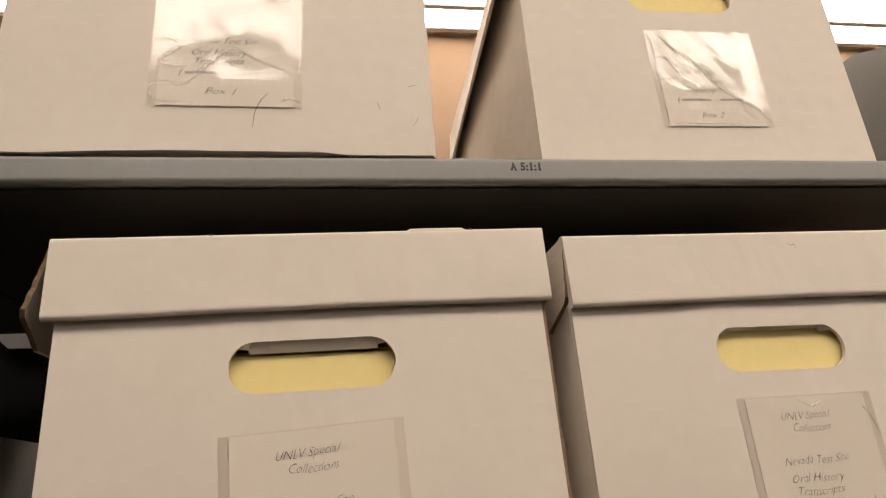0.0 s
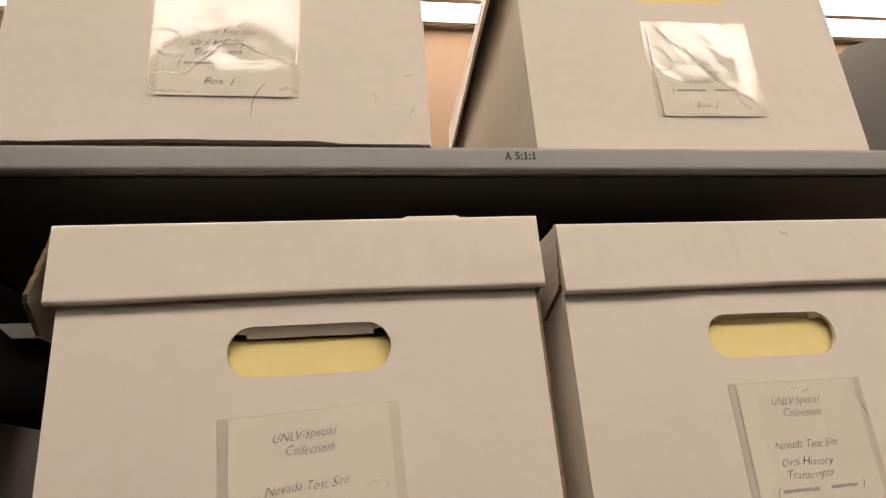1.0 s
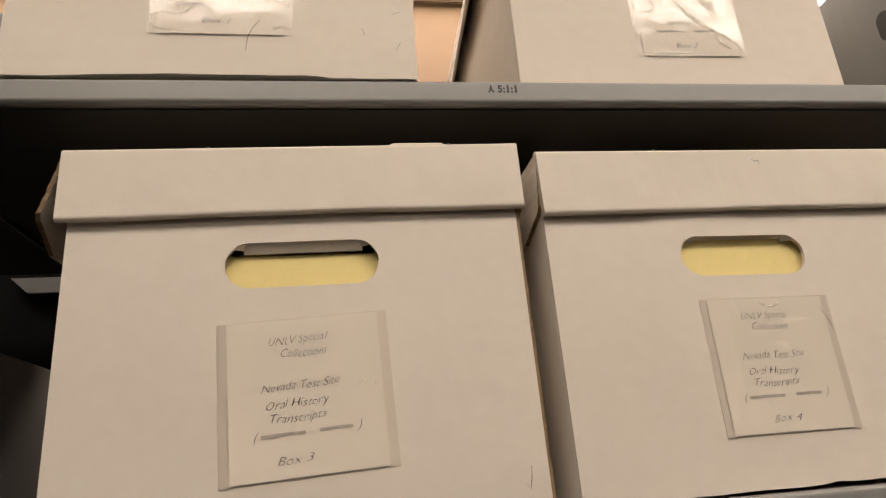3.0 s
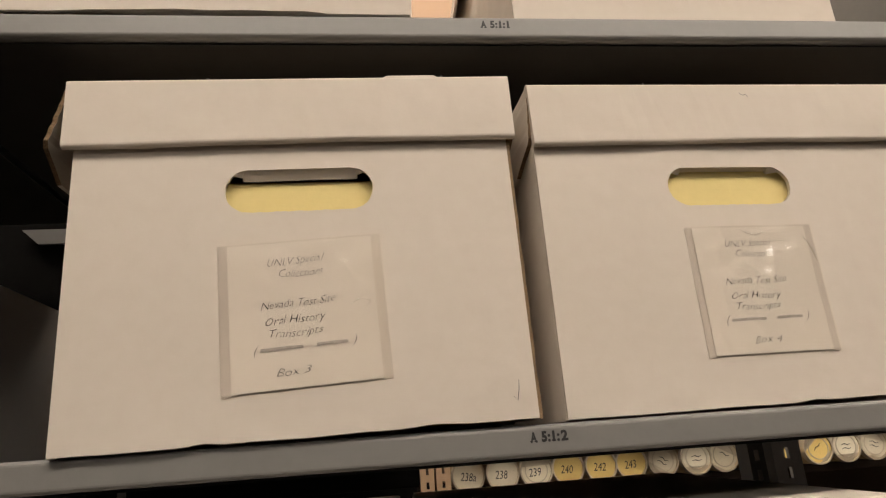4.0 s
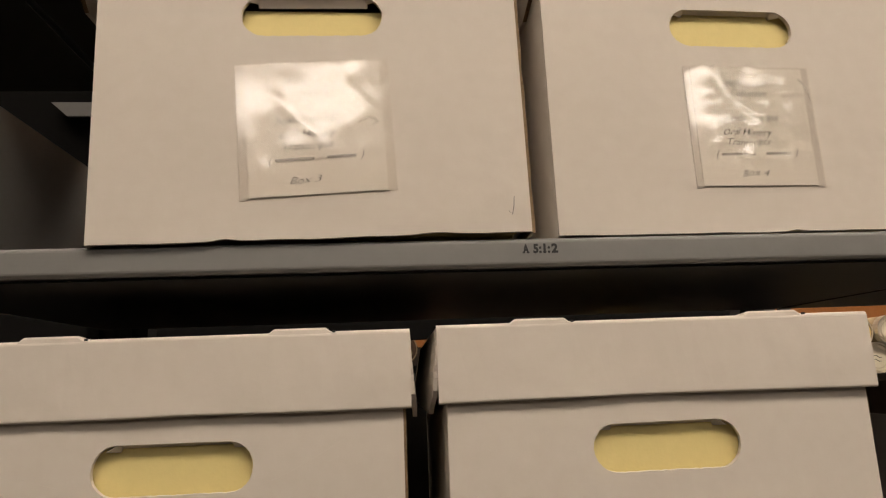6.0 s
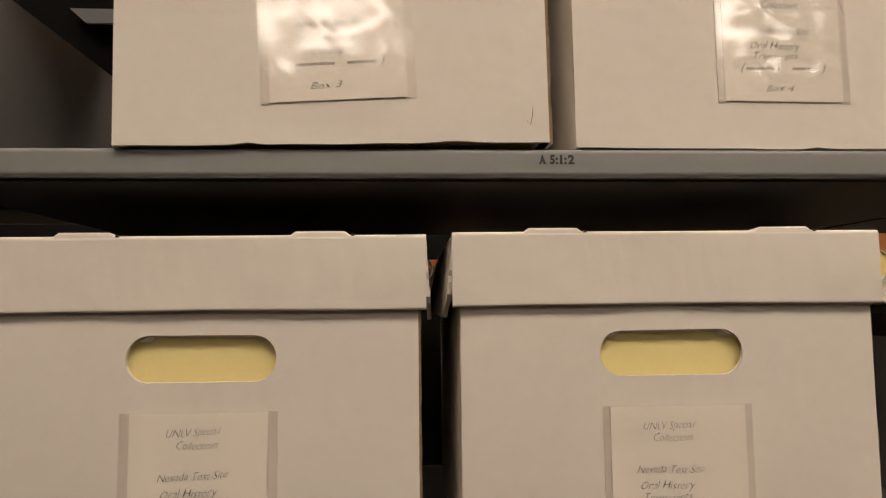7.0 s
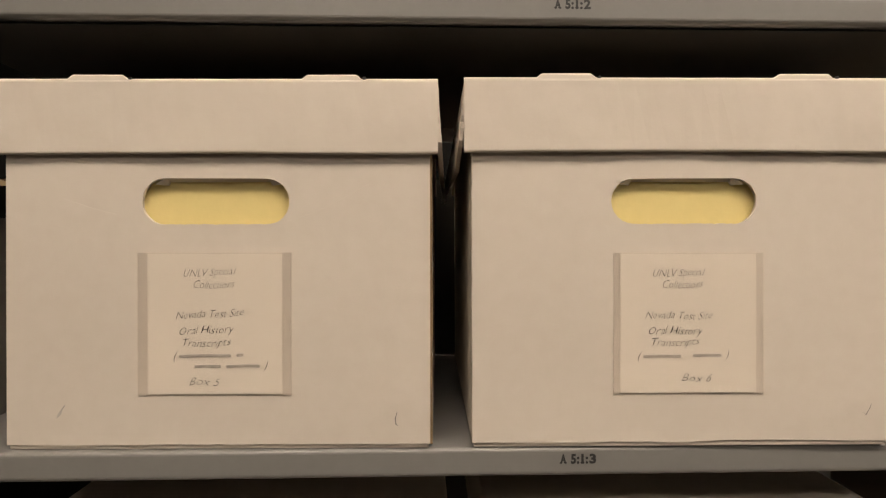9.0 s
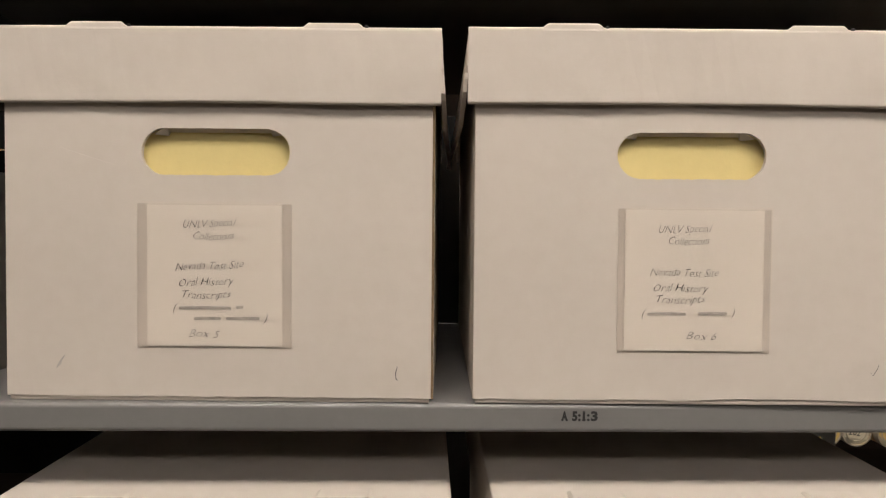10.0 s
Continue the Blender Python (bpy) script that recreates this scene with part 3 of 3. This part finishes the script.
        # no opening here: a black block paints the notch's shade
        part("notch_shade", block((at + 0.0230, -0.0060, LT - 0.001), (at + 0.0252, -0.0045, LT + 0.0006)), INK_AND_SHADE, lid, "black block for the shaded notch beside the tab")
    # label sleeve with its handwritten card
    lx, lz, lw, lh, turn = lab
    sl = part("label_sleeve", wavy_sheet(lw, lh, 44, puff, no * 3.7), SLEEVE if no < 3 else STIFF_SLEEVE, box, "clear plastic label sleeve")
    sl.matrix_basis = pose(lx, -0.0016, lz, 0, turn, 0)
    sl.visible_shadow = False
    half = {4: 0.0026, 5: 0.0034, 6: 0.0024}.get(no, 0.0031)
    pw = lw - 4 * half - 0.0006
    dx = -0.0037 if no == 6 else 0.0
    card = bmesh.new()
    block((-pw / 2, 0.0005, -lh / 2 + 0.0015), (pw / 2, 0.0008, lh / 2 - 0.001), 0.0, card)
    part("label_card", card, PAPER, sl, "handwritten paper card")
    for s in strips:
        st = block((s * (lw / 2 - half - 0.0002) - half, 0.0011, -lh / 2), (s * (lw / 2 - half - 0.0002) + half, 0.0014, lh / 2))
        part("adhesive_strip", st, TAPE, sl)
    for fold, thick in FOLDS.get(no, ()):
        cr = part("crease", crease([((u - 0.5) * lw, (v - 0.5) * lh) for u, v in fold], thick * 1.8), CREASE, sl, "shiny fold in the plastic")
        cr.location.y = -puff * 0.9
        cr.visible_shadow = False
    rows, named, last = label_lines(no, names)
    for text, x, wide, base in rows:
        wr = part("writing", lettering(text, 0.0080, PENCIL, "writing", 0.40, -0.00013, wide, 0.00080), PENCIL, sl)
        wr.location = (x + dx, 0.0001, base)
        wr.rotation_euler.y = radians(rng.uniform(-3.0, 0.5))
    for x0, x1, base in named:
        bar = part("writing_bar", ribbon([(x0, base + 0.0021), ((x0 + x1) / 2, base + 0.0025), (x1, base + 0.0023)], 0.0021, False), FAINT, sl)
        bar.location.x = dx
        bar.location.y = 0.0001
    ends = (("(", named[0][0] - 0.0042, named[0][2]), (")", named[-1][1] + 0.0020, named[-1][2]))
    for sign, x, base in ends:
        wr = part("writing", lettering(sign, 0.0090, PENCIL, "writing", 0.40, -0.00013), PENCIL, sl)
        wr.location = (x + dx, 0.0001, base)
    low = -0.0434 if len(named) > 2 else -0.0415
    wr = part("writing", lettering(last, 0.0080, PENCIL, "writing", 0.40, -0.00013, 0.0225, 0.00080), PENCIL, sl)
    wr.location = ({3: -0.0200, 5: -0.0185, 6: -0.0050}.get(no, -0.0150), 0.0001, low)
    return box


def file_folder(cx, y, z, yaw, high):
    """A manila folder standing in a box: two leaves joined at the foot, one with a tab."""
    t = thing("file_folder", pose(cx, y, z, 0, 0, yaw), "pale yellow manila folder standing in a record box", "folder", "manila folders")
    part("front_leaf", block((-0.146, 0.0, 0.0), (0.146, 0.0008, high), 0.0002), MANILA, t)
    part("back_leaf", block((-0.146, 0.007, 0.0), (0.146, 0.0078, high + 0.004), 0.0002), MANILA, t)
    part("fold", swept(arc(0.0039, 0.001, 0.0039, 180, 360, 6) + arc(0.0039, 0.001, 0.0031, 360, 180, 6), (-0.146, 0.146)), MANILA, t)
    part("sheets", block((-0.143, 0.0012, 0.002), (0.143, 0.0066, high - 0.006)), PAPER, t)


NAMES_ONE = ((-0.030, -0.002, -0.0256), (0.007, 0.028, -0.0251))
NAMES_TWO = ((-0.026, 0.012, -0.0247), (0.016, 0.021, -0.0242), (-0.0150, 0.0045, -0.0322), (0.0085, 0.033, -0.0320))
Z1, Z2, Z3, Z4 = SHELVES[:4]
BOXES = (
    (1, -0.1420, 0.001, Z1 + 0.0015, 0.3, 0.0, 1.0, (0.003, 0.002), ((0.72, 0.05, 0.0012),), (0.12, 0.78, 0.0026), (0.0040, 0.0910, 0.110, 0.106, 0.0), NAMES_ONE, (), 0.0012, 0.0, 0.0,
     "white cardboard record box with wrinkled clear label sleeve"),
    (2, 0.2665, 0.034, Z1 + 0.0015, -0.6, 0.0, 1.0, (0.014, 0.003), ((0.52, 0.02, 0.0022),), None, (0.0105, 0.0990, 0.106, 0.103, 0.0), NAMES_ONE, (), 0.0014, 0.0, 0.0,
     "white cardboard record box set back on the top shelf"),
    (3, -0.0720, -0.004, Z2 + 0.0015, 0.4, -0.8, 1.0, (0.021, 0.0015), ((0.30, 0.025, 0.0018), (0.78, 0.05, 0.0015)), None, (0.0012, 0.0827, 0.112, 0.103, -2.4), NAMES_ONE, (-1,), 0.0006, -0.0017, 0.0,
     "white cardboard record box with a bent lid flap"),
    (4, 0.2640, 0.008, Z2 + 0.0020, 2.4, -0.4, 1.020, (0.0035, 0.002), ((0.60, 0.02, 0.0014),), (0.60, 0.98, 0.0006), (0.0075, 0.0865, 0.106, 0.101, 0.0), NAMES_ONE, (-1, 1), 0.0012, -0.0015, -0.9,
     "white cardboard record box with a torn lower edge"),
    (5, -0.1640, 0.003, Z3 + 0.0030, -1.4, 0.0, 0.965, (0.002, 0.0045), ((0.50, 0.01, 0.0010),), None, (-0.0025, 0.0865, 0.113, 0.102, 0.0), NAMES_TWO, (-1, 1), 0.0007, -0.0025, 0.0,
     "white cardboard record box with a taped handwritten label"),
    (6, 0.1680, -0.003, Z3 + 0.0030, -1.0, 0.0, 0.970, (0.0055, 0.003), ((0.33, 0.03, 0.0006),), (0.5, 0.9, 0.0010), (0.0042, 0.0858, 0.1115, 0.102, 0.0), NAMES_ONE, (-1, 1), 0.0007, -0.0010, 0.0,
     "white cardboard record box with tape beside its handwritten label"),
    (7, -0.1600, 0.003, Z4 + 0.0015, 0.0, 0.0, 1.0, (0.002, 0.003), (), None, (0.0, 0.087, 0.107, 0.102, 0.0), NAMES_ONE, (-1, 1), 0.0007, 0.0, 0.0,
     "white cardboard record box on the lower shelf"),
    (8, 0.1930, 0.000, Z4 + 0.0015, -0.5, 0.0, 1.0, (0.004, 0.003), (), None, (0.0, 0.087, 0.107, 0.102, 0.0), NAMES_ONE, (-1, 1), 0.0007, 0.0, 0.0,
     "white cardboard record box on the lower shelf"),
)
for no, cx, y, z, yaw, roll, narrow, flares, bumps, rise, lab, names, strips, puff, lift, lean, label in BOXES:
    record_box(no, cx, y, z, yaw, roll, narrow, flares, bumps, rise, lab, names, strips, puff, lift, lean, label)
    for k in range(3):
        file_folder(cx, y + (0.0080 if no == 3 else 0.0064) + k * 0.012, z + 0.006, yaw, 0.236 - k * 0.004 if no != 3 else 0.1752)


def pencil_mark(points, width, x, y, z, lead=PENCIL):
    t = tagged(part("pencil_mark", ribbon(points, width), lead), "small grey pencil stroke on white cardboard", "mark", "pencil marks")
    t.location = (x, y, z)


TICK = [(-0.004, 0.0), (-0.0015, -0.003), (0.0, 0.004), (0.0005, 0.011)]
pencil_mark([(0.0008, 0.009), (-0.0005, 0.004), (0.0, 0.0), (0.0012, -0.001)], 0.0007, -0.038, -0.0002, 1.219)
pencil_mark(TICK, 0.0006, 0.071, -0.0055, 1.548)
pencil_mark([(0.0, 0.0), (0.001, 0.012), (0.005, 0.022), (0.010, 0.028)], 0.0006, -0.116, -0.0146, 1.870)
pencil_mark([(0.0, 0.0), (-0.002, 0.006)], 0.0006, -0.026, -0.0146, 1.886)
pencil_mark([(0.0, 0.0), (0.006, 0.002)], 0.0006, -0.004, -0.0148, 1.906)
pencil_mark([(0.0, 0.0), (0.004, 0.008)], 0.0006, -0.002, -0.0148, 1.872)
pencil_mark([(0.0, 0.0), (0.003, -0.002), (0.006, -0.001), (0.007, -0.004)], 0.0006, 0.283, -0.0015, 1.781)

pencil_mark([(0.0, 0.0), (0.003, 0.003), (0.004, 0.006)], 0.0008, -0.276, -0.0001, 1.226, FAINT)
pencil_mark([(0.0015, 0.0015), (0.005, 0.0065), (0.007, 0.009)], 0.0010, -0.277, -0.0001, 1.226, FAINT)
pencil_mark([(-0.004, 0.002), (-0.002, 0.0), (0.001, 0.005), (0.002, 0.008)], 0.0005, 0.303, -0.0062, 1.224)

for way in ([(0.048, 1.364), (0.066, 1.369), (0.086, 1.379), (0.109, 1.392)], [(-0.111, 1.381), (-0.091, 1.374), (-0.072, 1.369)]):
    c = tagged(part("board_crease", crease(way, 0.0002), BOARD), "faint raised crease in white cardboard", "mark", "cardboard creases")
    c.matrix_basis = pose(-0.1640, 0.0030, 0, 0, 0, -1.4)

# ---- tube racks across the back aisle ----
FAR = 1.30
# black colour holds the shade below the tubes
rack = tagged(part("tube_rack", block((-1.9, FAR + 0.10, 1.412), (0.11, 1.86, 1.462), 0.002), DEEP_SHADE), "rack shelf for rolled drawing tubes, shade put into its black colour", "rack", kind="structure")
for lo, hi in (((0.15, FAR + 0.10, 1.365), (2.6, 1.86, 1.388)), ((-1.9, FAR + 0.10, 0.690), (2.6, 1.86, 0.713)), ((-1.9, FAR + 0.10, 1.93), (2.6, 1.86, 1.955)),
               ((-1.9, 1.86, 0.0), (2.6, 1.90, 2.0)), ((-1.9, FAR + 0.10, 0.10), (2.6, 1.86, 0.125))):
    part("rack_panel", block(lo, hi, 0.002), DARK_BROWN, rack)
# added closed front, so the gap between boxes shows only darkness
part("rack_shade_front", block((-1.9, FAR + 0.10, 0.82), (0.09, FAR + 0.115, 1.411), 0.002), DEEP_SHADE, rack)
part("rack_back_rail", block((0.95, 1.50, 1.48), (2.6, 1.52, 1.70), 0.002), ORANGE, rack)
part("rack_back_rail", block((-1.9, 1.375, 1.512), (0.088, 1.385, 1.556), 0.002), ORANGE, rack)
part("rack_back_rail", block((0.171, 1.50, 1.48), (0.95, 1.52, 1.530), 0.002), ORANGE, rack)
# beam over the tubes; its black is shade painted into the colour
part("rack_beam", block((-1.9, 1.20, 1.524), (0.93, 1.215, 1.62), 0.002), DEEP_SHADE, rack)
for a, b in ((0.092, 0.127), (0.132, 0.169), (-1.79, -1.755), (1.99, 2.025), (2.03, 2.065)):
    p = thing("rack_post", pose(0, 0, 0), "tan steel rack post with slots", "post", "tan rack posts")
    perforated_post(a, b, FAR - 0.02, 0.0, 1.98, 0.034, (0.007, 0.016), TAN_STEEL, parent=p)

R = 0.044


def cylinder(r0, r1, y0, y1, n=28, inner=None):
    """A tube along y; inner: the bore's radius."""
    bm = bmesh.new()
    rings = []
    loops = [(r0, y0), (r1, y1)] if inner is None else [(inner, y0), (r0, y0), (r1, y1), (inner, y1)]
    for r, y in loops:
        rings.append([bm.verts.new((r * math.cos(2 * math.pi * k / n), y, r * math.sin(2 * math.pi * k / n))) for k in range(n)])
    pairs = list(zip(rings, rings[1:])) + ([(rings[-1], rings[0])] if inner is not None else [])
    for a, b in pairs:
        for k in range(n):
            f = bm.faces.new((a[k], a[(k + 1) % n], b[(k + 1) % n], b[k]))
    if inner is None:
        bm.faces.new(rings[0])
        bm.faces.new(rings[-1])
    bmesh.ops.recalc_face_normals(bm, faces=bm.faces)
    return bm


TUBE_MESH = mesh_of(cylinder(R, R, 0.0, 0.5, inner=R - 0.003), "tube", TUBE)
RIM_MESH = mesh_of(cylinder(R + 0.0012, R + 0.0012, -0.003, 0.018, inner=R - 0.0025), "rim", CAP)
DISC_METAL = mesh_of(cylinder(R - 0.003, R - 0.003, 0.002, 0.004), "disc", CAP)
DISC_WHITE = mesh_of(cylinder(R - 0.003, R - 0.003, 0.002, 0.004), "disc", CAP_WHITE)
BEAD_MESH = mesh_of(cylinder(R * 0.72, R * 0.72, -0.0005, 0.002, inner=R * 0.66), "bead", CAP)


def tag_mesh(h0, h1, mat):
    """A paper strip glued across a cap, trimmed to its round."""
    r = R - 0.004
    bm = bmesh.new()
    top, low = [], []
    for k in range(11):
        z = h0 + (h1 - h0) * k / 10
        x = math.sqrt(max(r * r - z * z, 1e-8))
        top.append((bm.verts.new((-x, 0.0006, z)), bm.verts.new((x, 0.0006, z)), bm.verts.new((-x, 0.0012, z)), bm.verts.new((x, 0.0012, z))))
    for a, b in zip(top, top[1:]):
        bm.faces.new((a[0], a[1], b[1], b[0]))
        bm.faces.new((a[2], b[2], b[3], a[3]))
        bm.faces.new((a[0], b[0], b[2], a[2]))
        bm.faces.new((a[1], a[3], b[3], b[1]))
    bm.faces.new((top[0][0], top[0][2], top[0][3], top[0][1]))
    bm.faces.new((top[-1][0], top[-1][1], top[-1][3], top[-1][2]))
    bmesh.ops.recalc_face_normals(bm, faces=bm.faces)
    return mesh_of(bm, "tag", mat)


def wrap_mesh(seed):
    """Paper folded over a tube's end: a crumpled cover with flat facets and a short skirt."""
    r = random.Random(seed)
    bm = bmesh.new()
    n = 14
    mid = bm.verts.new((r.uniform(-0.012, 0.012), -0.004 + r.uniform(-0.003, 0.003), r.uniform(-0.012, 0.012)))
    rings = []
    for rad, y, jy in ((0.5, -0.003, 0.004), (0.94, 0.0, 0.003), (1.05, 0.012, 0.004), (1.06, 0.07, 0.008)):
        turn = r.uniform(-0.12, 0.12)
        rings.append([bm.verts.new((R * rad * r.uniform(0.93, 1.04) * math.cos(turn + k * 2 * math.pi / n), y + r.uniform(-jy, jy),
                                    R * rad * r.uniform(0.93, 1.04) * math.sin(turn + k * 2 * math.pi / n))) for k in range(n)])
    for k in range(n):
        bm.faces.new((mid, rings[0][k], rings[0][(k + 1) % n]))
        for a, b in zip(rings, rings[1:]):
            bm.faces.new((a[k], b[k], b[(k + 1) % n]))
            bm.faces.new((a[k], b[(k + 1) % n], a[(k + 1) % n]))
    bmesh.ops.recalc_face_normals(bm, faces=bm.faces)
    return mesh_of(bm, "paper_wrap", WRAP)


WRAPS = [wrap_mesh(s) for s in range(5)]
TAGS = [tag_mesh(-0.036, 0.012, TAG_WHITE), tag_mesh(-0.022, 0.026, TAG_WHITE), tag_mesh(-0.030, 0.020, TAG_YELLOW), tag_mesh(-0.039, 0.036, TAG_YELLOW), tag_mesh(-0.039, 0.039, TAG_WHITE)]
rng = random.Random(7)


def storage_tube(x, z, text="", tone=None, spin=None, red=False):
    tone = rng.randrange(5) if tone is None else tone
    label = ("rolled drawing tube with a white paper tag on its metal cap", "rolled drawing tube with a yellow paper tag on its metal cap")[tone in (2, 3)]
    t = thing("storage_tube", pose(x, FAR + 0.045 + rng.uniform(-0.012, 0.012), z), label, "tube", "rolled drawing tubes")
    part("tube_wall", TUBE_MESH, TUBE, t)
    part("cap_rim", RIM_MESH, CAP, t)
    cap = part("cap", DISC_METAL if tone < 3 else DISC_WHITE, CAP, t)
    if tone < 3:
        part("cap_bead", BEAD_MESH, CAP, t)
    tag = part("tag", TAGS[tone], TAG_WHITE, t)
    tag.rotation_euler.y = radians(rng.uniform(-50, 50) if spin is None else spin)
    ink = RED_INK if red else INK_AND_SHADE
    if text:
        w = part("tag_writing", lettering(text, 0.030, ink, "tag_writing", 0.15, 0.0, 0.042 if len(text) > 3 else 0.034), ink, tag)
        w.location = (-0.021, 0.0003, -0.014)
    else:
        for k in range(rng.randrange(0, 3)):
            w = part("tag_writing_bar", ribbon([(-0.014, 0.003 - 0.011 * k), (-0.004, 0.006 - 0.011 * k), (0.006, 0.002 - 0.011 * k), (0.014, 0.005 - 0.011 * k)], 0.0022), ink, tag)
            w.location.y = 0.0003
    return t


PITCH = 0.0912


def wrapped_tube(x, z):
    t = thing("storage_tube", pose(x, FAR + 0.045 + rng.uniform(-0.012, 0.012), z), "rolled drawing tube with its end wrapped in crumpled paper", "tube", "rolled drawing tubes")
    part("tube_wall", TUBE_MESH, TUBE, t)
    w = part("paper_wrap", WRAPS[rng.randrange(5)], WRAP, t)
    w.rotation_euler.y = radians(rng.uniform(0, 360))
    s = block((-0.027, -0.011, -0.024), (0.025, -0.0098, 0.026 + rng.uniform(-0.006, 0.006)), 0.0004)
    tag = part("tag", s, TAG_WHITE if rng.random() < 0.18 else TAG_BEIGE, t)
    tag.rotation_euler.y = radians(rng.choice((-20, 14, 24, 33)) + rng.uniform(-5, 5))
    for k in range(rng.randrange(-4, -1), 0):
        bar = part("tag_writing_bar", ribbon([(-0.011, -0.013 - 0.007 * k), (-0.003, -0.011 - 0.007 * k), (0.004, -0.014 - 0.007 * k), (0.012, -0.012 - 0.007 * k)], 0.0022), RED_INK, tag)
        bar.location.y = -0.0113
    return t


# upper row over both bays
for k in range(20):
    x = -1.72 + k * PITCH
    if x < 0.05:
        if rng.random() < 0.85 or -0.35 < x < -0.05:
            wrapped_tube(x, 1.5075)
        else:
            storage_tube(x, 1.5075, "", None, None, rng.random() < 0.35)
low = ("238a", "238", "239", "240", "242", "243")
for k in range(19):
    storage_tube(0.225 + k * PITCH, 1.4330, low[k] if k < 6 else "", (4, 4, 0, 3, 3, 3)[k] if k < 6 else None, rng.uniform(-6, 6) if k < 6 else None)
top = ("", "237", "", "231", "232", "230")
for k in range(19):
    storage_tube(0.275 + k * PITCH, 1.5115, top[k] if k < 6 else "", (3, 4, 1, 1, 4, 4)[k] if k < 6 else None, rng.uniform(-8, 8) if k < 6 else None)
for k in range(14):
    storage_tube(0.5856 + k * PITCH, 0.7580, "262" if k == 7 else "", 1 if k == 7 else None, 8 if k == 7 else None)
for k in range(13):
    storage_tube(0.6310 + k * PITCH, 0.8370)
